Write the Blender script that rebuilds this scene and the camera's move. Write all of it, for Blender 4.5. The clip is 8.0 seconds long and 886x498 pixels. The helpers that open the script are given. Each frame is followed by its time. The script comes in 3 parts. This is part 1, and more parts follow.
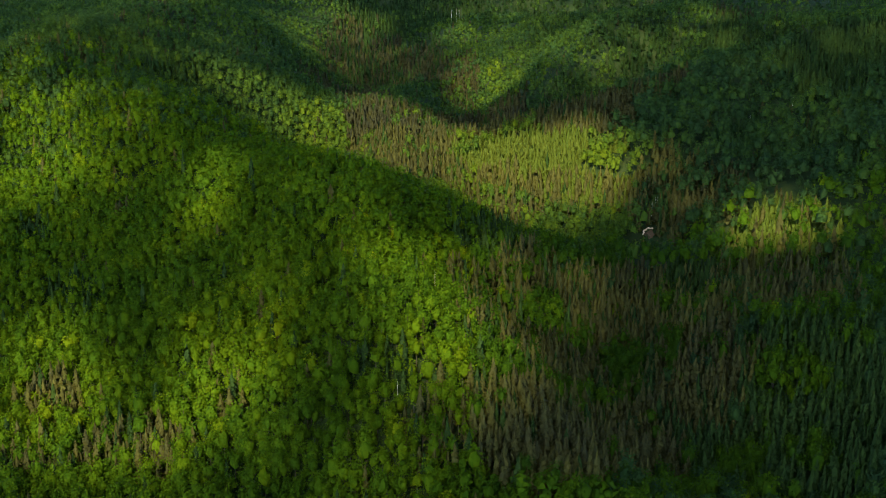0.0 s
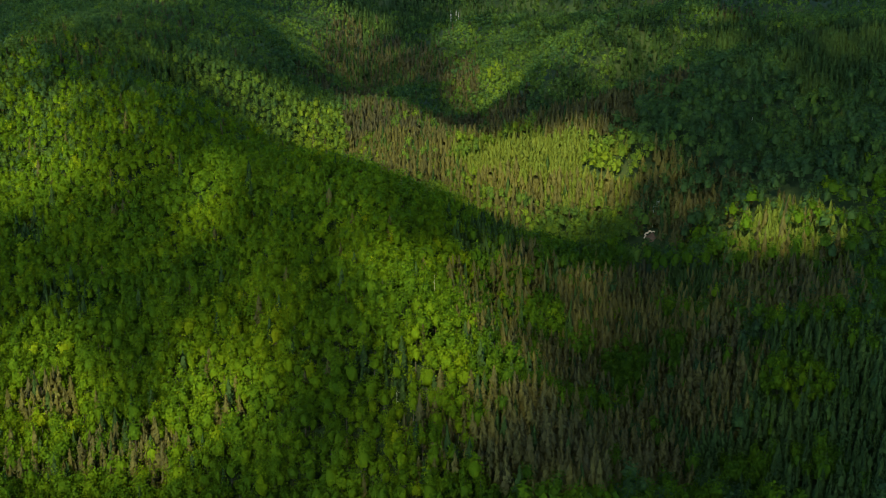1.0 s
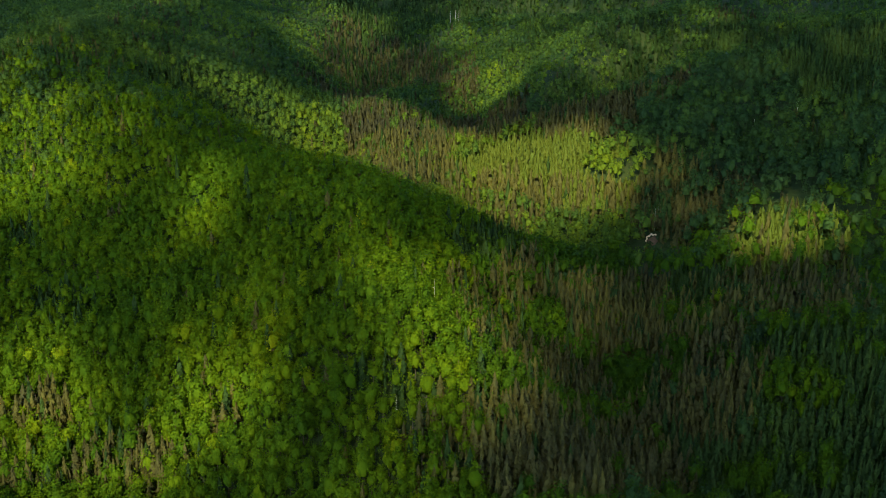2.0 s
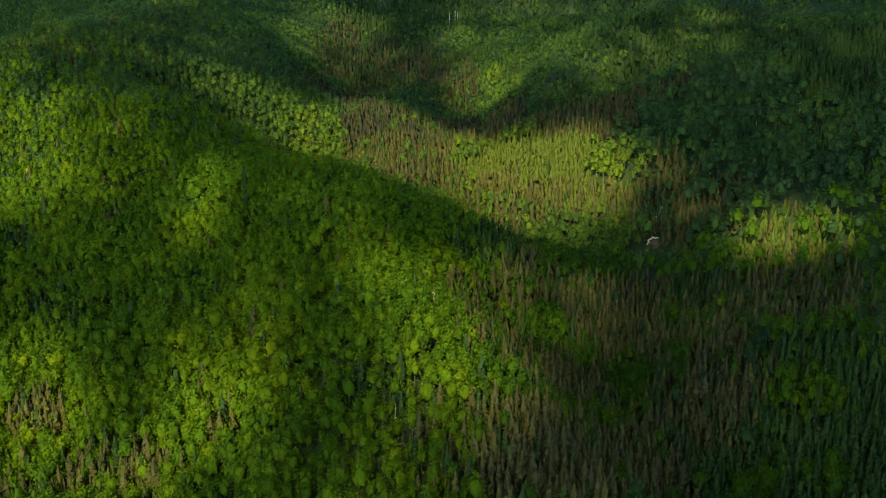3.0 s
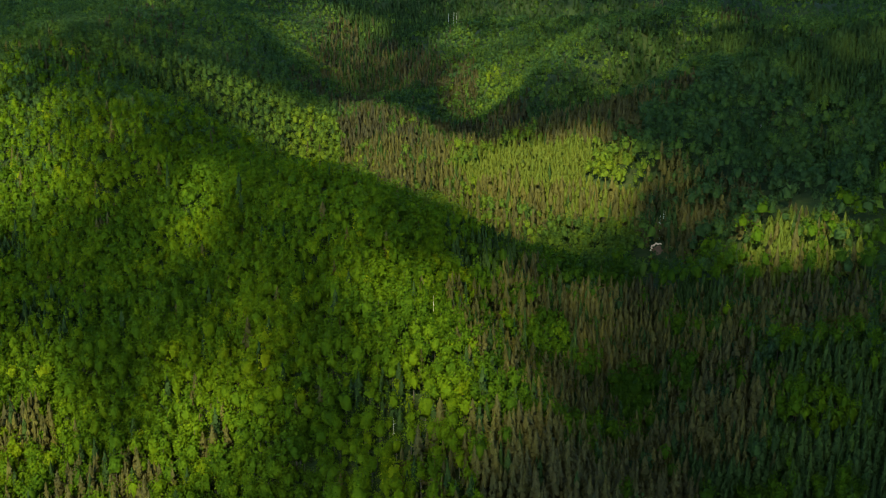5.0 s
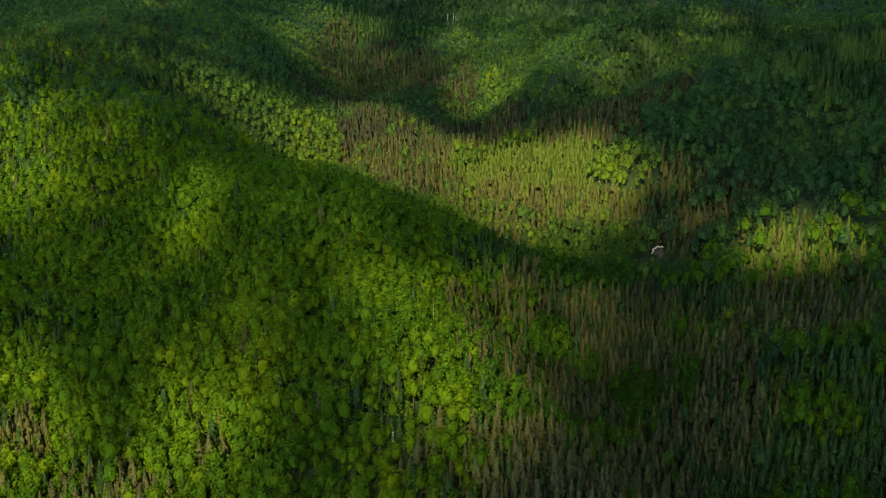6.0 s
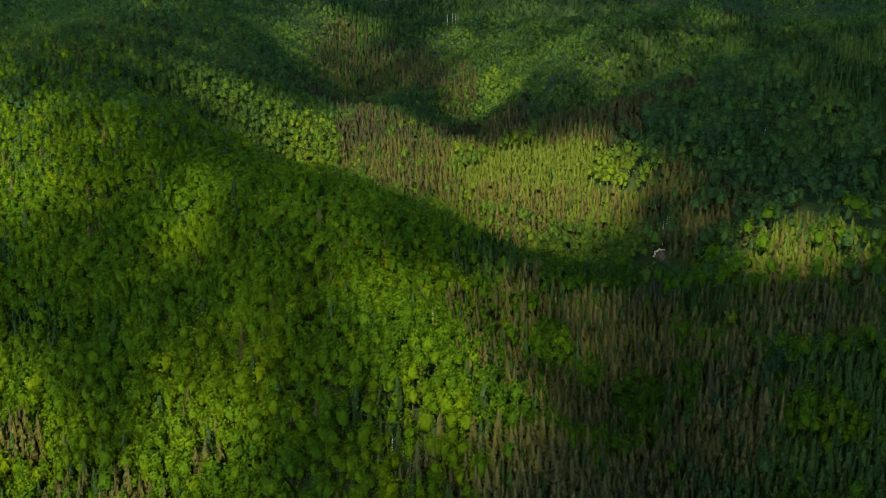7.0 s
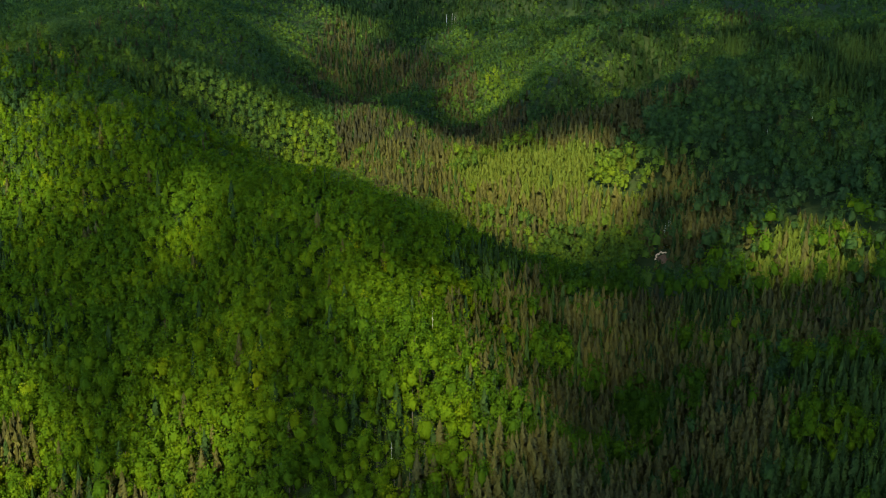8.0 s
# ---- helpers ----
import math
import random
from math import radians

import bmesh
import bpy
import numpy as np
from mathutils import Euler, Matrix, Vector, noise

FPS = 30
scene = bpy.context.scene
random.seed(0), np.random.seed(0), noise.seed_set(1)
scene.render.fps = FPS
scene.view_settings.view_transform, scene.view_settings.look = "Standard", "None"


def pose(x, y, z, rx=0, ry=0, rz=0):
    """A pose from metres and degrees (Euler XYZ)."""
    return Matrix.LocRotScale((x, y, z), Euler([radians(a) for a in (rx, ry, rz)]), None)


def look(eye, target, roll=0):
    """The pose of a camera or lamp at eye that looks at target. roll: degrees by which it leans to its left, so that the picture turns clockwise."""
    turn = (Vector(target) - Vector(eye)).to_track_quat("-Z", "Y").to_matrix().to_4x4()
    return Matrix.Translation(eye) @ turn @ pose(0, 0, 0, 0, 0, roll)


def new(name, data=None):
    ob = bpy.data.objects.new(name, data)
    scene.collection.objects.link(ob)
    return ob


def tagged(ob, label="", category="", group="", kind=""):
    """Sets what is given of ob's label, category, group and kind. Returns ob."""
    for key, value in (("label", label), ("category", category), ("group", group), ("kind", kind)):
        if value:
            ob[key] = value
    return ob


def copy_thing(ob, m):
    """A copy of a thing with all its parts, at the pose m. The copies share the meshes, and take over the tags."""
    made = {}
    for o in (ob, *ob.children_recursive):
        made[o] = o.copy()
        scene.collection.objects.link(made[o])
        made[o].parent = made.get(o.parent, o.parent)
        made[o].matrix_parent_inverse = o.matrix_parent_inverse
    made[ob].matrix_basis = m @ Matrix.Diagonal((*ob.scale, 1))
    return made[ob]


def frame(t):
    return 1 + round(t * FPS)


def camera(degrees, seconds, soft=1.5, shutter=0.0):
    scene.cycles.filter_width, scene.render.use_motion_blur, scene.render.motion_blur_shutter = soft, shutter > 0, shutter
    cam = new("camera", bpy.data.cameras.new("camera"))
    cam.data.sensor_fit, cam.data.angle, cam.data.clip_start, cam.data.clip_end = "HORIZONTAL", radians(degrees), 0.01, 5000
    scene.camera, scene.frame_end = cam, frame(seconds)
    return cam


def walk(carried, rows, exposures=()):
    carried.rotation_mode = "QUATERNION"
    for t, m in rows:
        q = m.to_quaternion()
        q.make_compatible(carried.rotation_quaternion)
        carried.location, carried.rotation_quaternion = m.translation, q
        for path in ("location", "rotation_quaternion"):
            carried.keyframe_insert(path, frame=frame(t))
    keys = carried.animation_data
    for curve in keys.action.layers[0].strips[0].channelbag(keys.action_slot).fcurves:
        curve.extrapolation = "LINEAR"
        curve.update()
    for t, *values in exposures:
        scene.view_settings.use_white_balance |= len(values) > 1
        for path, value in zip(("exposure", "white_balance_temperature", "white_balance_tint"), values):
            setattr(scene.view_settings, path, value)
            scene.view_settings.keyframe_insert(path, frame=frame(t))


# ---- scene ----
# level flight over a wooded valley, the camera tilted down
cam = camera(42.81, 8.0, 1.05)
EYE, TILT = 330.0, -15.6
ROWS = [
    (0.0, 0.000, 0.000, 0.000, 0.000, 0.000, 0.000),
    (0.5, -0.115, 3.722, 1.024, -0.017, 0.014, 0.010),
    (1.0, -0.232, 7.423, 2.047, -0.034, 0.027, 0.020),
    (1.5, -0.349, 11.103, 3.069, -0.051, 0.039, 0.030),
    (2.0, -0.467, 14.761, 4.090, -0.069, 0.049, 0.040),
    (2.5, -0.586, 18.398, 5.110, -0.087, 0.058, 0.049),
    (3.0, -0.707, 22.014, 6.130, -0.105, 0.066, 0.058),
    (3.5, -0.828, 25.608, 7.149, -0.123, 0.072, 0.068),
    (4.0, -0.950, 29.181, 8.166, -0.142, 0.077, 0.076),
    (4.5, -1.073, 32.733, 9.183, -0.161, 0.081, 0.085),
    (5.0, -1.197, 36.264, 10.199, -0.180, 0.083, 0.093),
    (5.5, -1.322, 39.773, 11.215, -0.199, 0.084, 0.102),
    (6.0, -1.448, 43.261, 12.229, -0.219, 0.083, 0.110),
    (6.5, -1.575, 46.728, 13.243, -0.239, 0.082, 0.118),
    (7.0, -1.703, 50.173, 14.255, -0.259, 0.079, 0.125),
    (7.5, -1.832, 53.597, 15.267, -0.280, 0.074, 0.133),
    (8.0, -1.961, 57.000, 16.278, -0.301, 0.068, 0.140),
]
walk(cam, [(t, pose(0, 0, EYE, TILT) @ pose(x, y, z, 90 + pitch, roll, yaw)) for t, x, y, z, yaw, pitch, roll in ROWS],
     exposures=[(0.0, 1.62, 5650, 0), (8.0, 1.62, 5650, 0)])

# ---- light: low warm sun through a broken cloud deck ----
SUN_EL = radians(36)
SUN_AZ = math.atan2(-0.22, -0.97)
SUN = Vector((math.sin(SUN_AZ) * math.cos(SUN_EL), math.cos(SUN_AZ) * math.cos(SUN_EL), math.sin(SUN_EL)))
world = bpy.data.worlds.new("sky")
scene.world = world
world.use_nodes = True
wt = world.node_tree
sky = wt.nodes.new("ShaderNodeTexSky")
sky.sky_type, sky.sun_disc = "NISHITA", False
sky.sun_elevation, sky.sun_rotation = SUN_EL, SUN_AZ
wt.nodes["Background"].inputs["Strength"].default_value = 0.142
wt.links.new(sky.outputs["Color"], wt.nodes["Background"].inputs["Color"])
sun_data = bpy.data.lights.new("sun", "SUN")
sun_data.energy, sun_data.angle, sun_data.color = 3.85, radians(1.0), (1.0, 0.78, 0.38)
sun = new("sun", sun_data)
sun.matrix_world = look(SUN * 3000, (0, 0, 0))

# ---- lie of the land: canopy height as a tilted plain with spurs, hollows and gullies ----
PLAIN = (131.65, -0.63, 67.03, 64.75)
HILLS = [  # x, y, height, half length, half width, degrees
    (-138, 967, 171.7, 280, 141, 124),
    (111, 470, -67.9, 57, 131, 17),
    (-76, 1212, -111.3, 366, 95, 89),
    (-28, 850, -102.7, 399, 93, 137),
    (653, 1105, 59.0, 235, 386, 129),
    (52, 1114, -44.1, 50, 124, 168),
    (79, 834, -89.0, 136, 73, 10),
    (-93, 370, -55.6, 398, 84, 128),
    (79, 599, -26.3, 40, 120, 145),
    (-387, 811, -28.6, 217, 40, 147),
    (-141, 932, -70.0, 40, 65, 117),
    (64, 838, 55.7, 77, 46, 12),
    (178, 1150, -72.2, 40, 77, 152),
    (384, 1421, -85.6, 308, 41, 141),
    (-42, 1050, 24.0, 396, 40, 86),
    (-9, 495, 27.0, 41, 40, 58),
]
FOLDS = [  # smaller folds, shoulders and hollows
    (123, 1153, 48.8, 94, 40, 58),
    (91, 1015, -41.4, 90, 42, 2),
    (311, 1135, -35.4, 55, 41, 35),
    (-322, 1003, 14.6, 123, 36, 84),
    (268, 1314, 17.0, 125, 36, 42),
    (24, 1127, -15.3, 85, 37, 23),
    (381, 1076, 11.3, 63, 36, 58),
    (-124, 1598, -7.7, 159, 103, 72),
    (237, 550, 10.3, 42, 55, 1),
    (187, 823, 14.5, 52, 36, 99),
    (-165, 848, 9.2, 110, 36, 66),
    (-155, 471, 4.6, 63, 36, 94),
    (-86, 1089, -16.9, 116, 73, 162),
    (195, 990, 5.0, 90, 30, 45),
]
CANOPY = 13.8  # mean canopy above the ground


def canopy(x, y):
    z = PLAIN[0] + PLAIN[1] * x / 1000 + PLAIN[2] * y / 1000 + PLAIN[3] * np.logaddexp(0, (y - 1400) / 200) * 0.2
    for hx, hy, h, a, b, deg in HILLS + FOLDS:
        c, s = math.cos(radians(deg)), math.sin(radians(deg))
        u, v = (x - hx) * c + (y - hy) * s, (y - hy) * c - (x - hx) * s
        z = z + h * np.exp(-0.5 * ((u / a) ** 2 + (v / b) ** 2))
    return z


def wobble(x, y, size):
    """Smooth value in about -1 to 1 over the plan."""
    x, y = x / size, y / size
    return (np.sin(x * 1.7 + 1.3 * np.sin(y * 1.1 + 0.7)) + np.sin(y * 1.9 + 1.5 * np.sin(x * 0.9 + 2.1)) + np.sin(x * 0.7 - y * 1.3 + 4.0)) / 3


def ground_z(x, y):
    mound = 7 * np.exp(-((x - 147) ** 2 + (y - 772) ** 2) / 350)
    return canopy(x, y) - CANOPY + 1.2 * wobble(x, y, 14) + mound


# ---- materials ----
def material(name, stops, rough, translucent=0.0, grain=0.0, scale=0.5, wide=60.0, bump=0.0, gloss=0.12):
    """Colour by a per-piece tint, with grain and broad drifts at world size."""
    m = bpy.data.materials.new(name)
    m.use_nodes = True
    nt = m.node_tree
    N, L = nt.nodes, nt.links.new
    out, bsdf = N["Material Output"], N["Principled BSDF"]
    attr = N.new("ShaderNodeAttribute")
    attr.attribute_name = "tint"
    info = N.new("ShaderNodeObjectInfo")
    geo = N.new("ShaderNodeNewGeometry")
    fine, broad = N.new("ShaderNodeTexNoise"), N.new("ShaderNodeTexNoise")
    fine.inputs["Scale"].default_value, broad.inputs["Scale"].default_value = scale, 1 / wide
    for n in (fine, broad):
        L(geo.outputs["Position"], n.inputs["Vector"])

    def mix_in(sock, value, amount):
        a = N.new("ShaderNodeMath")
        a.operation = "MULTIPLY_ADD"
        L(value, a.inputs[0])
        a.inputs[1].default_value = amount
        if sock is None:
            a.inputs[2].default_value = -amount / 2
        else:
            b = N.new("ShaderNodeMath")
            b.operation = "ADD"
            L(sock, b.inputs[0])
            b.inputs[1].default_value = -amount / 2
            L(b.outputs[0], a.inputs[2])
        return a.outputs[0]

    v = mix_in(attr.outputs["Fac"], broad.outputs["Fac"], 0.35)
    v = mix_in(v, fine.outputs["Fac"], grain)
    v = mix_in(v, geo.outputs["Random Per Island"], 0.18)
    v = mix_in(v, info.outputs["Color"], 1.0)
    ramp = N.new("ShaderNodeValToRGB")
    for i, (p, c) in enumerate(stops):
        e = ramp.color_ramp.elements[i] if i < 2 else ramp.color_ramp.elements.new(p)
        e.position, e.color = p, (*c, 1)
    L(v, ramp.inputs["Fac"])
    L(ramp.outputs["Color"], bsdf.inputs["Base Color"])
    bsdf.inputs["Roughness"].default_value = rough
    bsdf.inputs["Specular IOR Level"].default_value = gloss
    if bump:
        bn = N.new("ShaderNodeBump")
        bn.inputs["Strength"].default_value, bn.inputs["Distance"].default_value = 1.0, bump
        L(fine.outputs["Fac"], bn.inputs["Height"])
        L(bn.outputs["Normal"], bsdf.inputs["Normal"])
    if translucent:
        tr, mx = N.new("ShaderNodeBsdfTranslucent"), N.new("ShaderNodeMixShader")
        through_leaf = N.new("ShaderNodeMix")  # light that passes a leaf comes out yellower
        through_leaf.data_type, through_leaf.blend_type = "RGBA", "MULTIPLY"
        through_leaf.inputs["Factor"].default_value = 1.0
        L(ramp.outputs["Color"], through_leaf.inputs["A"])
        through_leaf.inputs["B"].default_value = (1.5, 1.1, 0.5, 1)
        L(through_leaf.outputs["Result"], tr.inputs["Color"])
        mx.inputs["Fac"].default_value = translucent
        L(bsdf.outputs["BSDF"], mx.inputs[1])
        L(tr.outputs["BSDF"], mx.inputs[2])
        L(mx.outputs["Shader"], out.inputs["Surface"])
    return m


LEAF = material("broadleaf_foliage", [(0.0, (0.027, 0.060, 0.004)), (0.35, (0.050, 0.097, 0.003)), (0.65, (0.086, 0.138, 0.0015)), (1.0, (0.155, 0.188, 0.001))], 0.7, 0.42, 0.05, gloss=0.04)
# Bluish low end puts far haze and near right shade into the leaf colour.
HAZE_SHADE_LEAF = material("haze_shade_foliage", [(0.0, (0.018, 0.040, 0.016)), (0.35, (0.030, 0.062, 0.016)), (0.65, (0.062, 0.106, 0.011)), (1.0, (0.115, 0.160, 0.006))], 0.7, 0.38, 0.05, gloss=0.06)
# The grey low end carries the haze tone of the far dry stands.
DRY = material("dry_spruce_needles", [(0.0, (0.035, 0.037, 0.023)), (0.4, (0.057, 0.058, 0.021)), (0.75, (0.088, 0.087, 0.022)), (1.0, (0.126, 0.116, 0.028))], 0.8, 0.38, 0.08, gloss=0.06)
LARCH = material("larch_needles", [(0.0, (0.048, 0.078, 0.012)), (0.5, (0.080, 0.112, 0.013)), (1.0, (0.115, 0.135, 0.017))], 0.8, 0.42, 0.05)
DARK = material("dark_spruce_needles", [(0.0, (0.015, 0.031, 0.008)), (0.5, (0.025, 0.047, 0.010)), (1.0, (0.046, 0.076, 0.012))], 0.7, 0.25, 0.2, gloss=0.06)
BARK = material("bark", [(0.0, (0.03, 0.025, 0.018)), (0.6, (0.08, 0.07, 0.055)), (1.0, (0.18, 0.16, 0.13))], 0.9, 0, 0.5, 3.0)
PALE = material("pale_bare_wood", [(0.0, (0.30, 0.27, 0.22)), (1.0, (0.62, 0.58, 0.50))], 0.8, 0, 0.4, 2.0)
SOIL = material("forest_floor", [(0.0, (0.014, 0.026, 0.008)), (0.5, (0.024, 0.040, 0.010)), (1.0, (0.045, 0.044, 0.018))], 0.95, 0, 0.9, 0.25, 45, 0.4)
EARTH = material("bare_earth", [(0.0, (0.05, 0.032, 0.02)), (0.5, (0.09, 0.056, 0.034)), (1.0, (0.16, 0.10, 0.065))], 0.95, 0, 0.8, 0.8, 20, 0.2)
SAND = material("pale_sandy_bank", [(0.0, (0.35, 0.24, 0.15)), (1.0, (0.62, 0.48, 0.34))], 0.95, 0, 0.8, 1.2, 20, 0.1)
CLOUD = material("cloud_vapour", [(0.0, (0.72, 0.74, 0.78)), (1.0, (0.86, 0.87, 0.9))], 1.0, 0.15, 0.3, 0.02, 200)


def mesh_of(name, verts, faces, mats, tint=None, slots=None, normals=None):
    """A mesh from an array of corners and an array of quads or triangles."""
    me = bpy.data.meshes.new(name)
    verts, faces = np.asarray(verts, np.float32), np.asarray(faces, np.int32)
    k = faces.shape[1]
    me.vertices.add(len(verts))
    me.vertices.foreach_set("co", verts.ravel())
    me.loops.add(faces.size)
    me.loops.foreach_set("vertex_index", faces.ravel())
    me.polygons.add(len(faces))
    me.polygons.foreach_set("loop_start", np.arange(0, faces.size, k, dtype=np.int32))
    if slots is not None:
        me.polygons.foreach_set("material_index", np.asarray(slots, np.int32))
    for m in mats:
        me.materials.append(m)
    a = me.attributes.new("tint", "FLOAT", "POINT")
    a.data.foreach_set("value", np.asarray(np.full(len(verts), 0.5) if tint is None else tint, np.float32))
    if normals is not None:
        n = me.attributes.new("custom_normal", "FLOAT_VECTOR", "POINT")
        n.data.foreach_set("vector", np.asarray(normals, np.float32).ravel())
    me.update(calc_edges=True)
    return me


# ---- the ground, one sheet to the horizon ----
def graded(lo, hi, a, b, fine, grow=1.12):
    mid = list(np.arange(a, b + fine, fine))
    left, step = [], fine
    while (left[-1] if left else a) > lo:
        step *= grow
        left.append((left[-1] if left else a) - step)
    right, step = [], fine
    while (right[-1] if right else mid[-1]) < hi:
        step *= grow
        right.append((right[-1] if right else mid[-1]) + step)
    return np.array(left[::-1] + mid + right)


gx, gy = graded(-4200, 4200, -420, 460, 9.0), graded(-2500, 4600, 380, 1750, 9.0)
GX, GY = np.meshgrid(gx, gy)
GV = np.stack([GX, GY, ground_z(GX, GY)], -1).reshape(-1, 3)
nx, ny = len(gx), len(gy)
idx = (np.arange(ny - 1)[:, None] * nx + np.arange(nx - 1)[None]).ravel()
GF = np.stack([idx, idx + 1, idx + nx + 1, idx + nx], 1)
ground = new("ground", mesh_of("ground", GV, GF, [SOIL]))
ground.data.polygons.foreach_set("use_smooth", np.ones(len(GF), bool))
ground.color = (0.5, 0.5, 0.5, 1)
tagged(ground, "shaded forest floor of brown litter on steep valley slopes", "ground", kind="structure")


# ---- tree forms: every leaf clump or branch is a folded four-cornered blade ----
def unit(v):
    return v / np.maximum(np.linalg.norm(v, axis=-1, keepdims=True), 1e-9)


def trunk_quads(h, r, sides, lean=0.0, levels=1):
    out = []
    for k in range(levels):
        z0, z1 = h * k / levels, h * (k + 1) / levels
        r0, r1 = r * (1 - 0.8 * k / levels), r * (1 - 0.8 * (k + 1) / levels)
        for i in range(sides):
            a, b = 2 * math.pi * i / sides, 2 * math.pi * (i + 1) / sides
            out.append([(r0 * math.cos(a) + lean * z0, r0 * math.sin(a), z0), (r0 * math.cos(b) + lean * z0, r0 * math.sin(b), z0),
                        (r1 * math.cos(b) + lean * z1, r1 * math.sin(b), z1), (r1 * math.cos(a) + lean * z1, r1 * math.sin(a), z1)])
    return np.array(out)


def limb_quads(a, b, r0, r1):
    a, b = np.array(a, float), np.array(b, float)
    d = unit(b - a)
    s = unit(np.cross(d, (0.3, 0.2, 1.0)))
    t = np.cross(d, s)
    ring = [math.cos(k * 2.094) * s + math.sin(k * 2.094) * t for k in range(3)]
    return np.array([[a + r0 * ring[k], a + r0 * ring[(k + 1) % 3], b + r1 * ring[(k + 1) % 3], b + r1 * ring[k]] for k in range(3)])


def round_faces(corners):
    """Directions of the faces of a ball of quads, or of triangles."""
    ball = bmesh.new()
    if corners == 3:
        bmesh.ops.create_icosphere(ball, subdivisions=1, radius=1)
    else:
        bmesh.ops.create_cube(ball, size=1)
        bmesh.ops.subdivide_edges(ball, edges=ball.edges[:], cuts=1, use_grid_fill=True)
    out = [[unit(np.array(v.co)) for v in f.verts] for f in ball.faces if f.calc_center_median().z > -0.55]  # open below, where the trunk enters
    ball.free()
    return out


def broadleaf_form(g, clumps, size, inner, corners=4):
    """A domed crown of many small leaf clumps with bulges and dents over a dense heart, 14 to 18 m high and 7 to 9 m wide."""
    h, wide = g.uniform(13.5, 17.0), g.uniform(2.9, 4.0)
    tall = wide * g.uniform(1.05, 1.6)
    mid = h - tall
    waves = [(unit(g.normal(size=3)), g.uniform(2.4, 6.0), g.uniform(0, 6.28)) for k in range(6)]
    stretch = np.array([1, 1, wide / tall])
    limbs, quads, soft = [], [], []

    def bulge(d):
        return sum(math.sin(f * float(d @ w) + ph) for w, f, ph in waves) / 6

    def reach(d, r):
        flank = wide * (1 - 0.12 * max(d[2], 0))
        return np.array([0, 0, mid]) + d * r * (1 + 0.85 * bulge(d)) * np.array([flank, flank, tall if d[2] > 0 else tall * 1.15])

    while len(quads) < clumps:
        d = unit(g.normal(size=3) + np.array([0, 0, 0.5]))
        if d[2] < -0.62:
            continue
        p = reach(d, g.uniform(0.72, 1.24))
        nrm = unit(d * stretch + g.normal(size=3) * 0.55)
        u = unit(np.cross(nrm, g.normal(size=3)))
        v = np.cross(nrm, u)
        s, q = size * g.uniform(0.6, 1.3), g.uniform(0.6, 0.95)
        drop = nrm * s * g.uniform(0.1, 0.35)
        soft.append([unit(d * stretch * 0.3 + nrm * 0.75 + np.array([0, 0, 0.15]))] * corners)
        if len(quads) % 20 == 0:
            limbs.append(p * np.array([0.7, 0.7, 0.85]))
        if corners == 3:
            quads.append([p - u * s * 0.6 - drop, p + u * s * 0.3 - v * s * 0.6 * q, p + u * s * 0.35 + v * s * 0.6 * q])
        else:
            quads.append([p - u * s * 0.5 - drop, p - v * s * 0.5 * q, p + u * s * 0.5 - drop, p + v * s * 0.5 * q])
    for face in inner:  # the dense leaves within, as lumpy as the crown's outside
        quads.append([reach(d, 0.62) for d in face])
        soft.append([unit(d * stretch + np.array([0, 0, 0.25])) for d in face])
    return np.array(quads), np.array(soft), limbs, h


def conifer_form(g, whorls, blades, dry, full=0.75, tiers=2, young=1.0):
    """Tiered drooping branches round a straight leader and a dense heart, 14 to 19 m high."""
    h = g.uniform(13, 18)
    wide = g.uniform(2.3, 2.9) if dry else g.uniform(2.5, 3.1)
    base = h * (g.uniform(0.2, 0.3) if dry else g.uniform(0.12, 0.2))
    h, base = h * young, base * young
    quads, soft = [], []
    for w in range(whorls):
        f = min(max((w + 0.35 * g.uniform(-1, 1)) / whorls, 0), 0.985)
        z = base + (h - base) * f
        r = wide * (1 - f) ** full * g.uniform(0.75, 1.15) + 0.2
        for b in range(blades):
            a = 2 * math.pi * (b + g.uniform(-0.3, 0.3)) / blades + w * 1.1
            rr = r * g.uniform(0.55, 1.35)
            o, side = np.array([math.cos(a), math.sin(a), 0]), np.array([-math.sin(a), math.cos(a), 0])
            up = (h - base) / whorls * 1.1
            wd = max(0.3, 2 * math.pi * r / blades * g.uniform(0.4, 0.6))
            tip = o * rr + np.array([0, 0, z - up * g.uniform(0.5, 1.1)])
            mid = o * rr * 0.6 + np.array([0, 0, z + up * 0.1])
            soft.append([unit(o + np.array([0, 0, 0.5]) + g.normal(size=3) * 0.5)] * 4)
            quads.append([np.array([0, 0, z + up]), mid - side * wd - [0, 0, up * 0.3], tip, mid + side * wd - [0, 0, up * 0.3]])
    sides = 5
    for k in range(tiers):  # the needles close round the stem
        f0, f1 = 0.97 * k / tiers, 0.97 * (k + 1) / tiers
        for i in range(sides):
            ring = []
            for f, n in ((f0, i), (f0, i + 1), (f1, i + 1), (f1, i)):
                a, r = 2 * math.pi * n / sides, wide * 0.7 * (1 - f) ** full
                ring.append((r * math.cos(a), r * math.sin(a), base + (h - base) * f))
            quads.append(ring)
            soft.append([unit(np.array([p[0], p[1], 0.45 * math.hypot(p[0], p[1]) + 0.05])) for p in ring])
    quads.append([(-.15, 0, h - 1.8), (0, -.15, h - 1.8), (.12, 0, h - 1.2), (0, 0, h + 0.5)])
    soft.append([(0, -0.7, 0.7)] * 4)
    return np.array(quads, float), np.array(soft, float), h


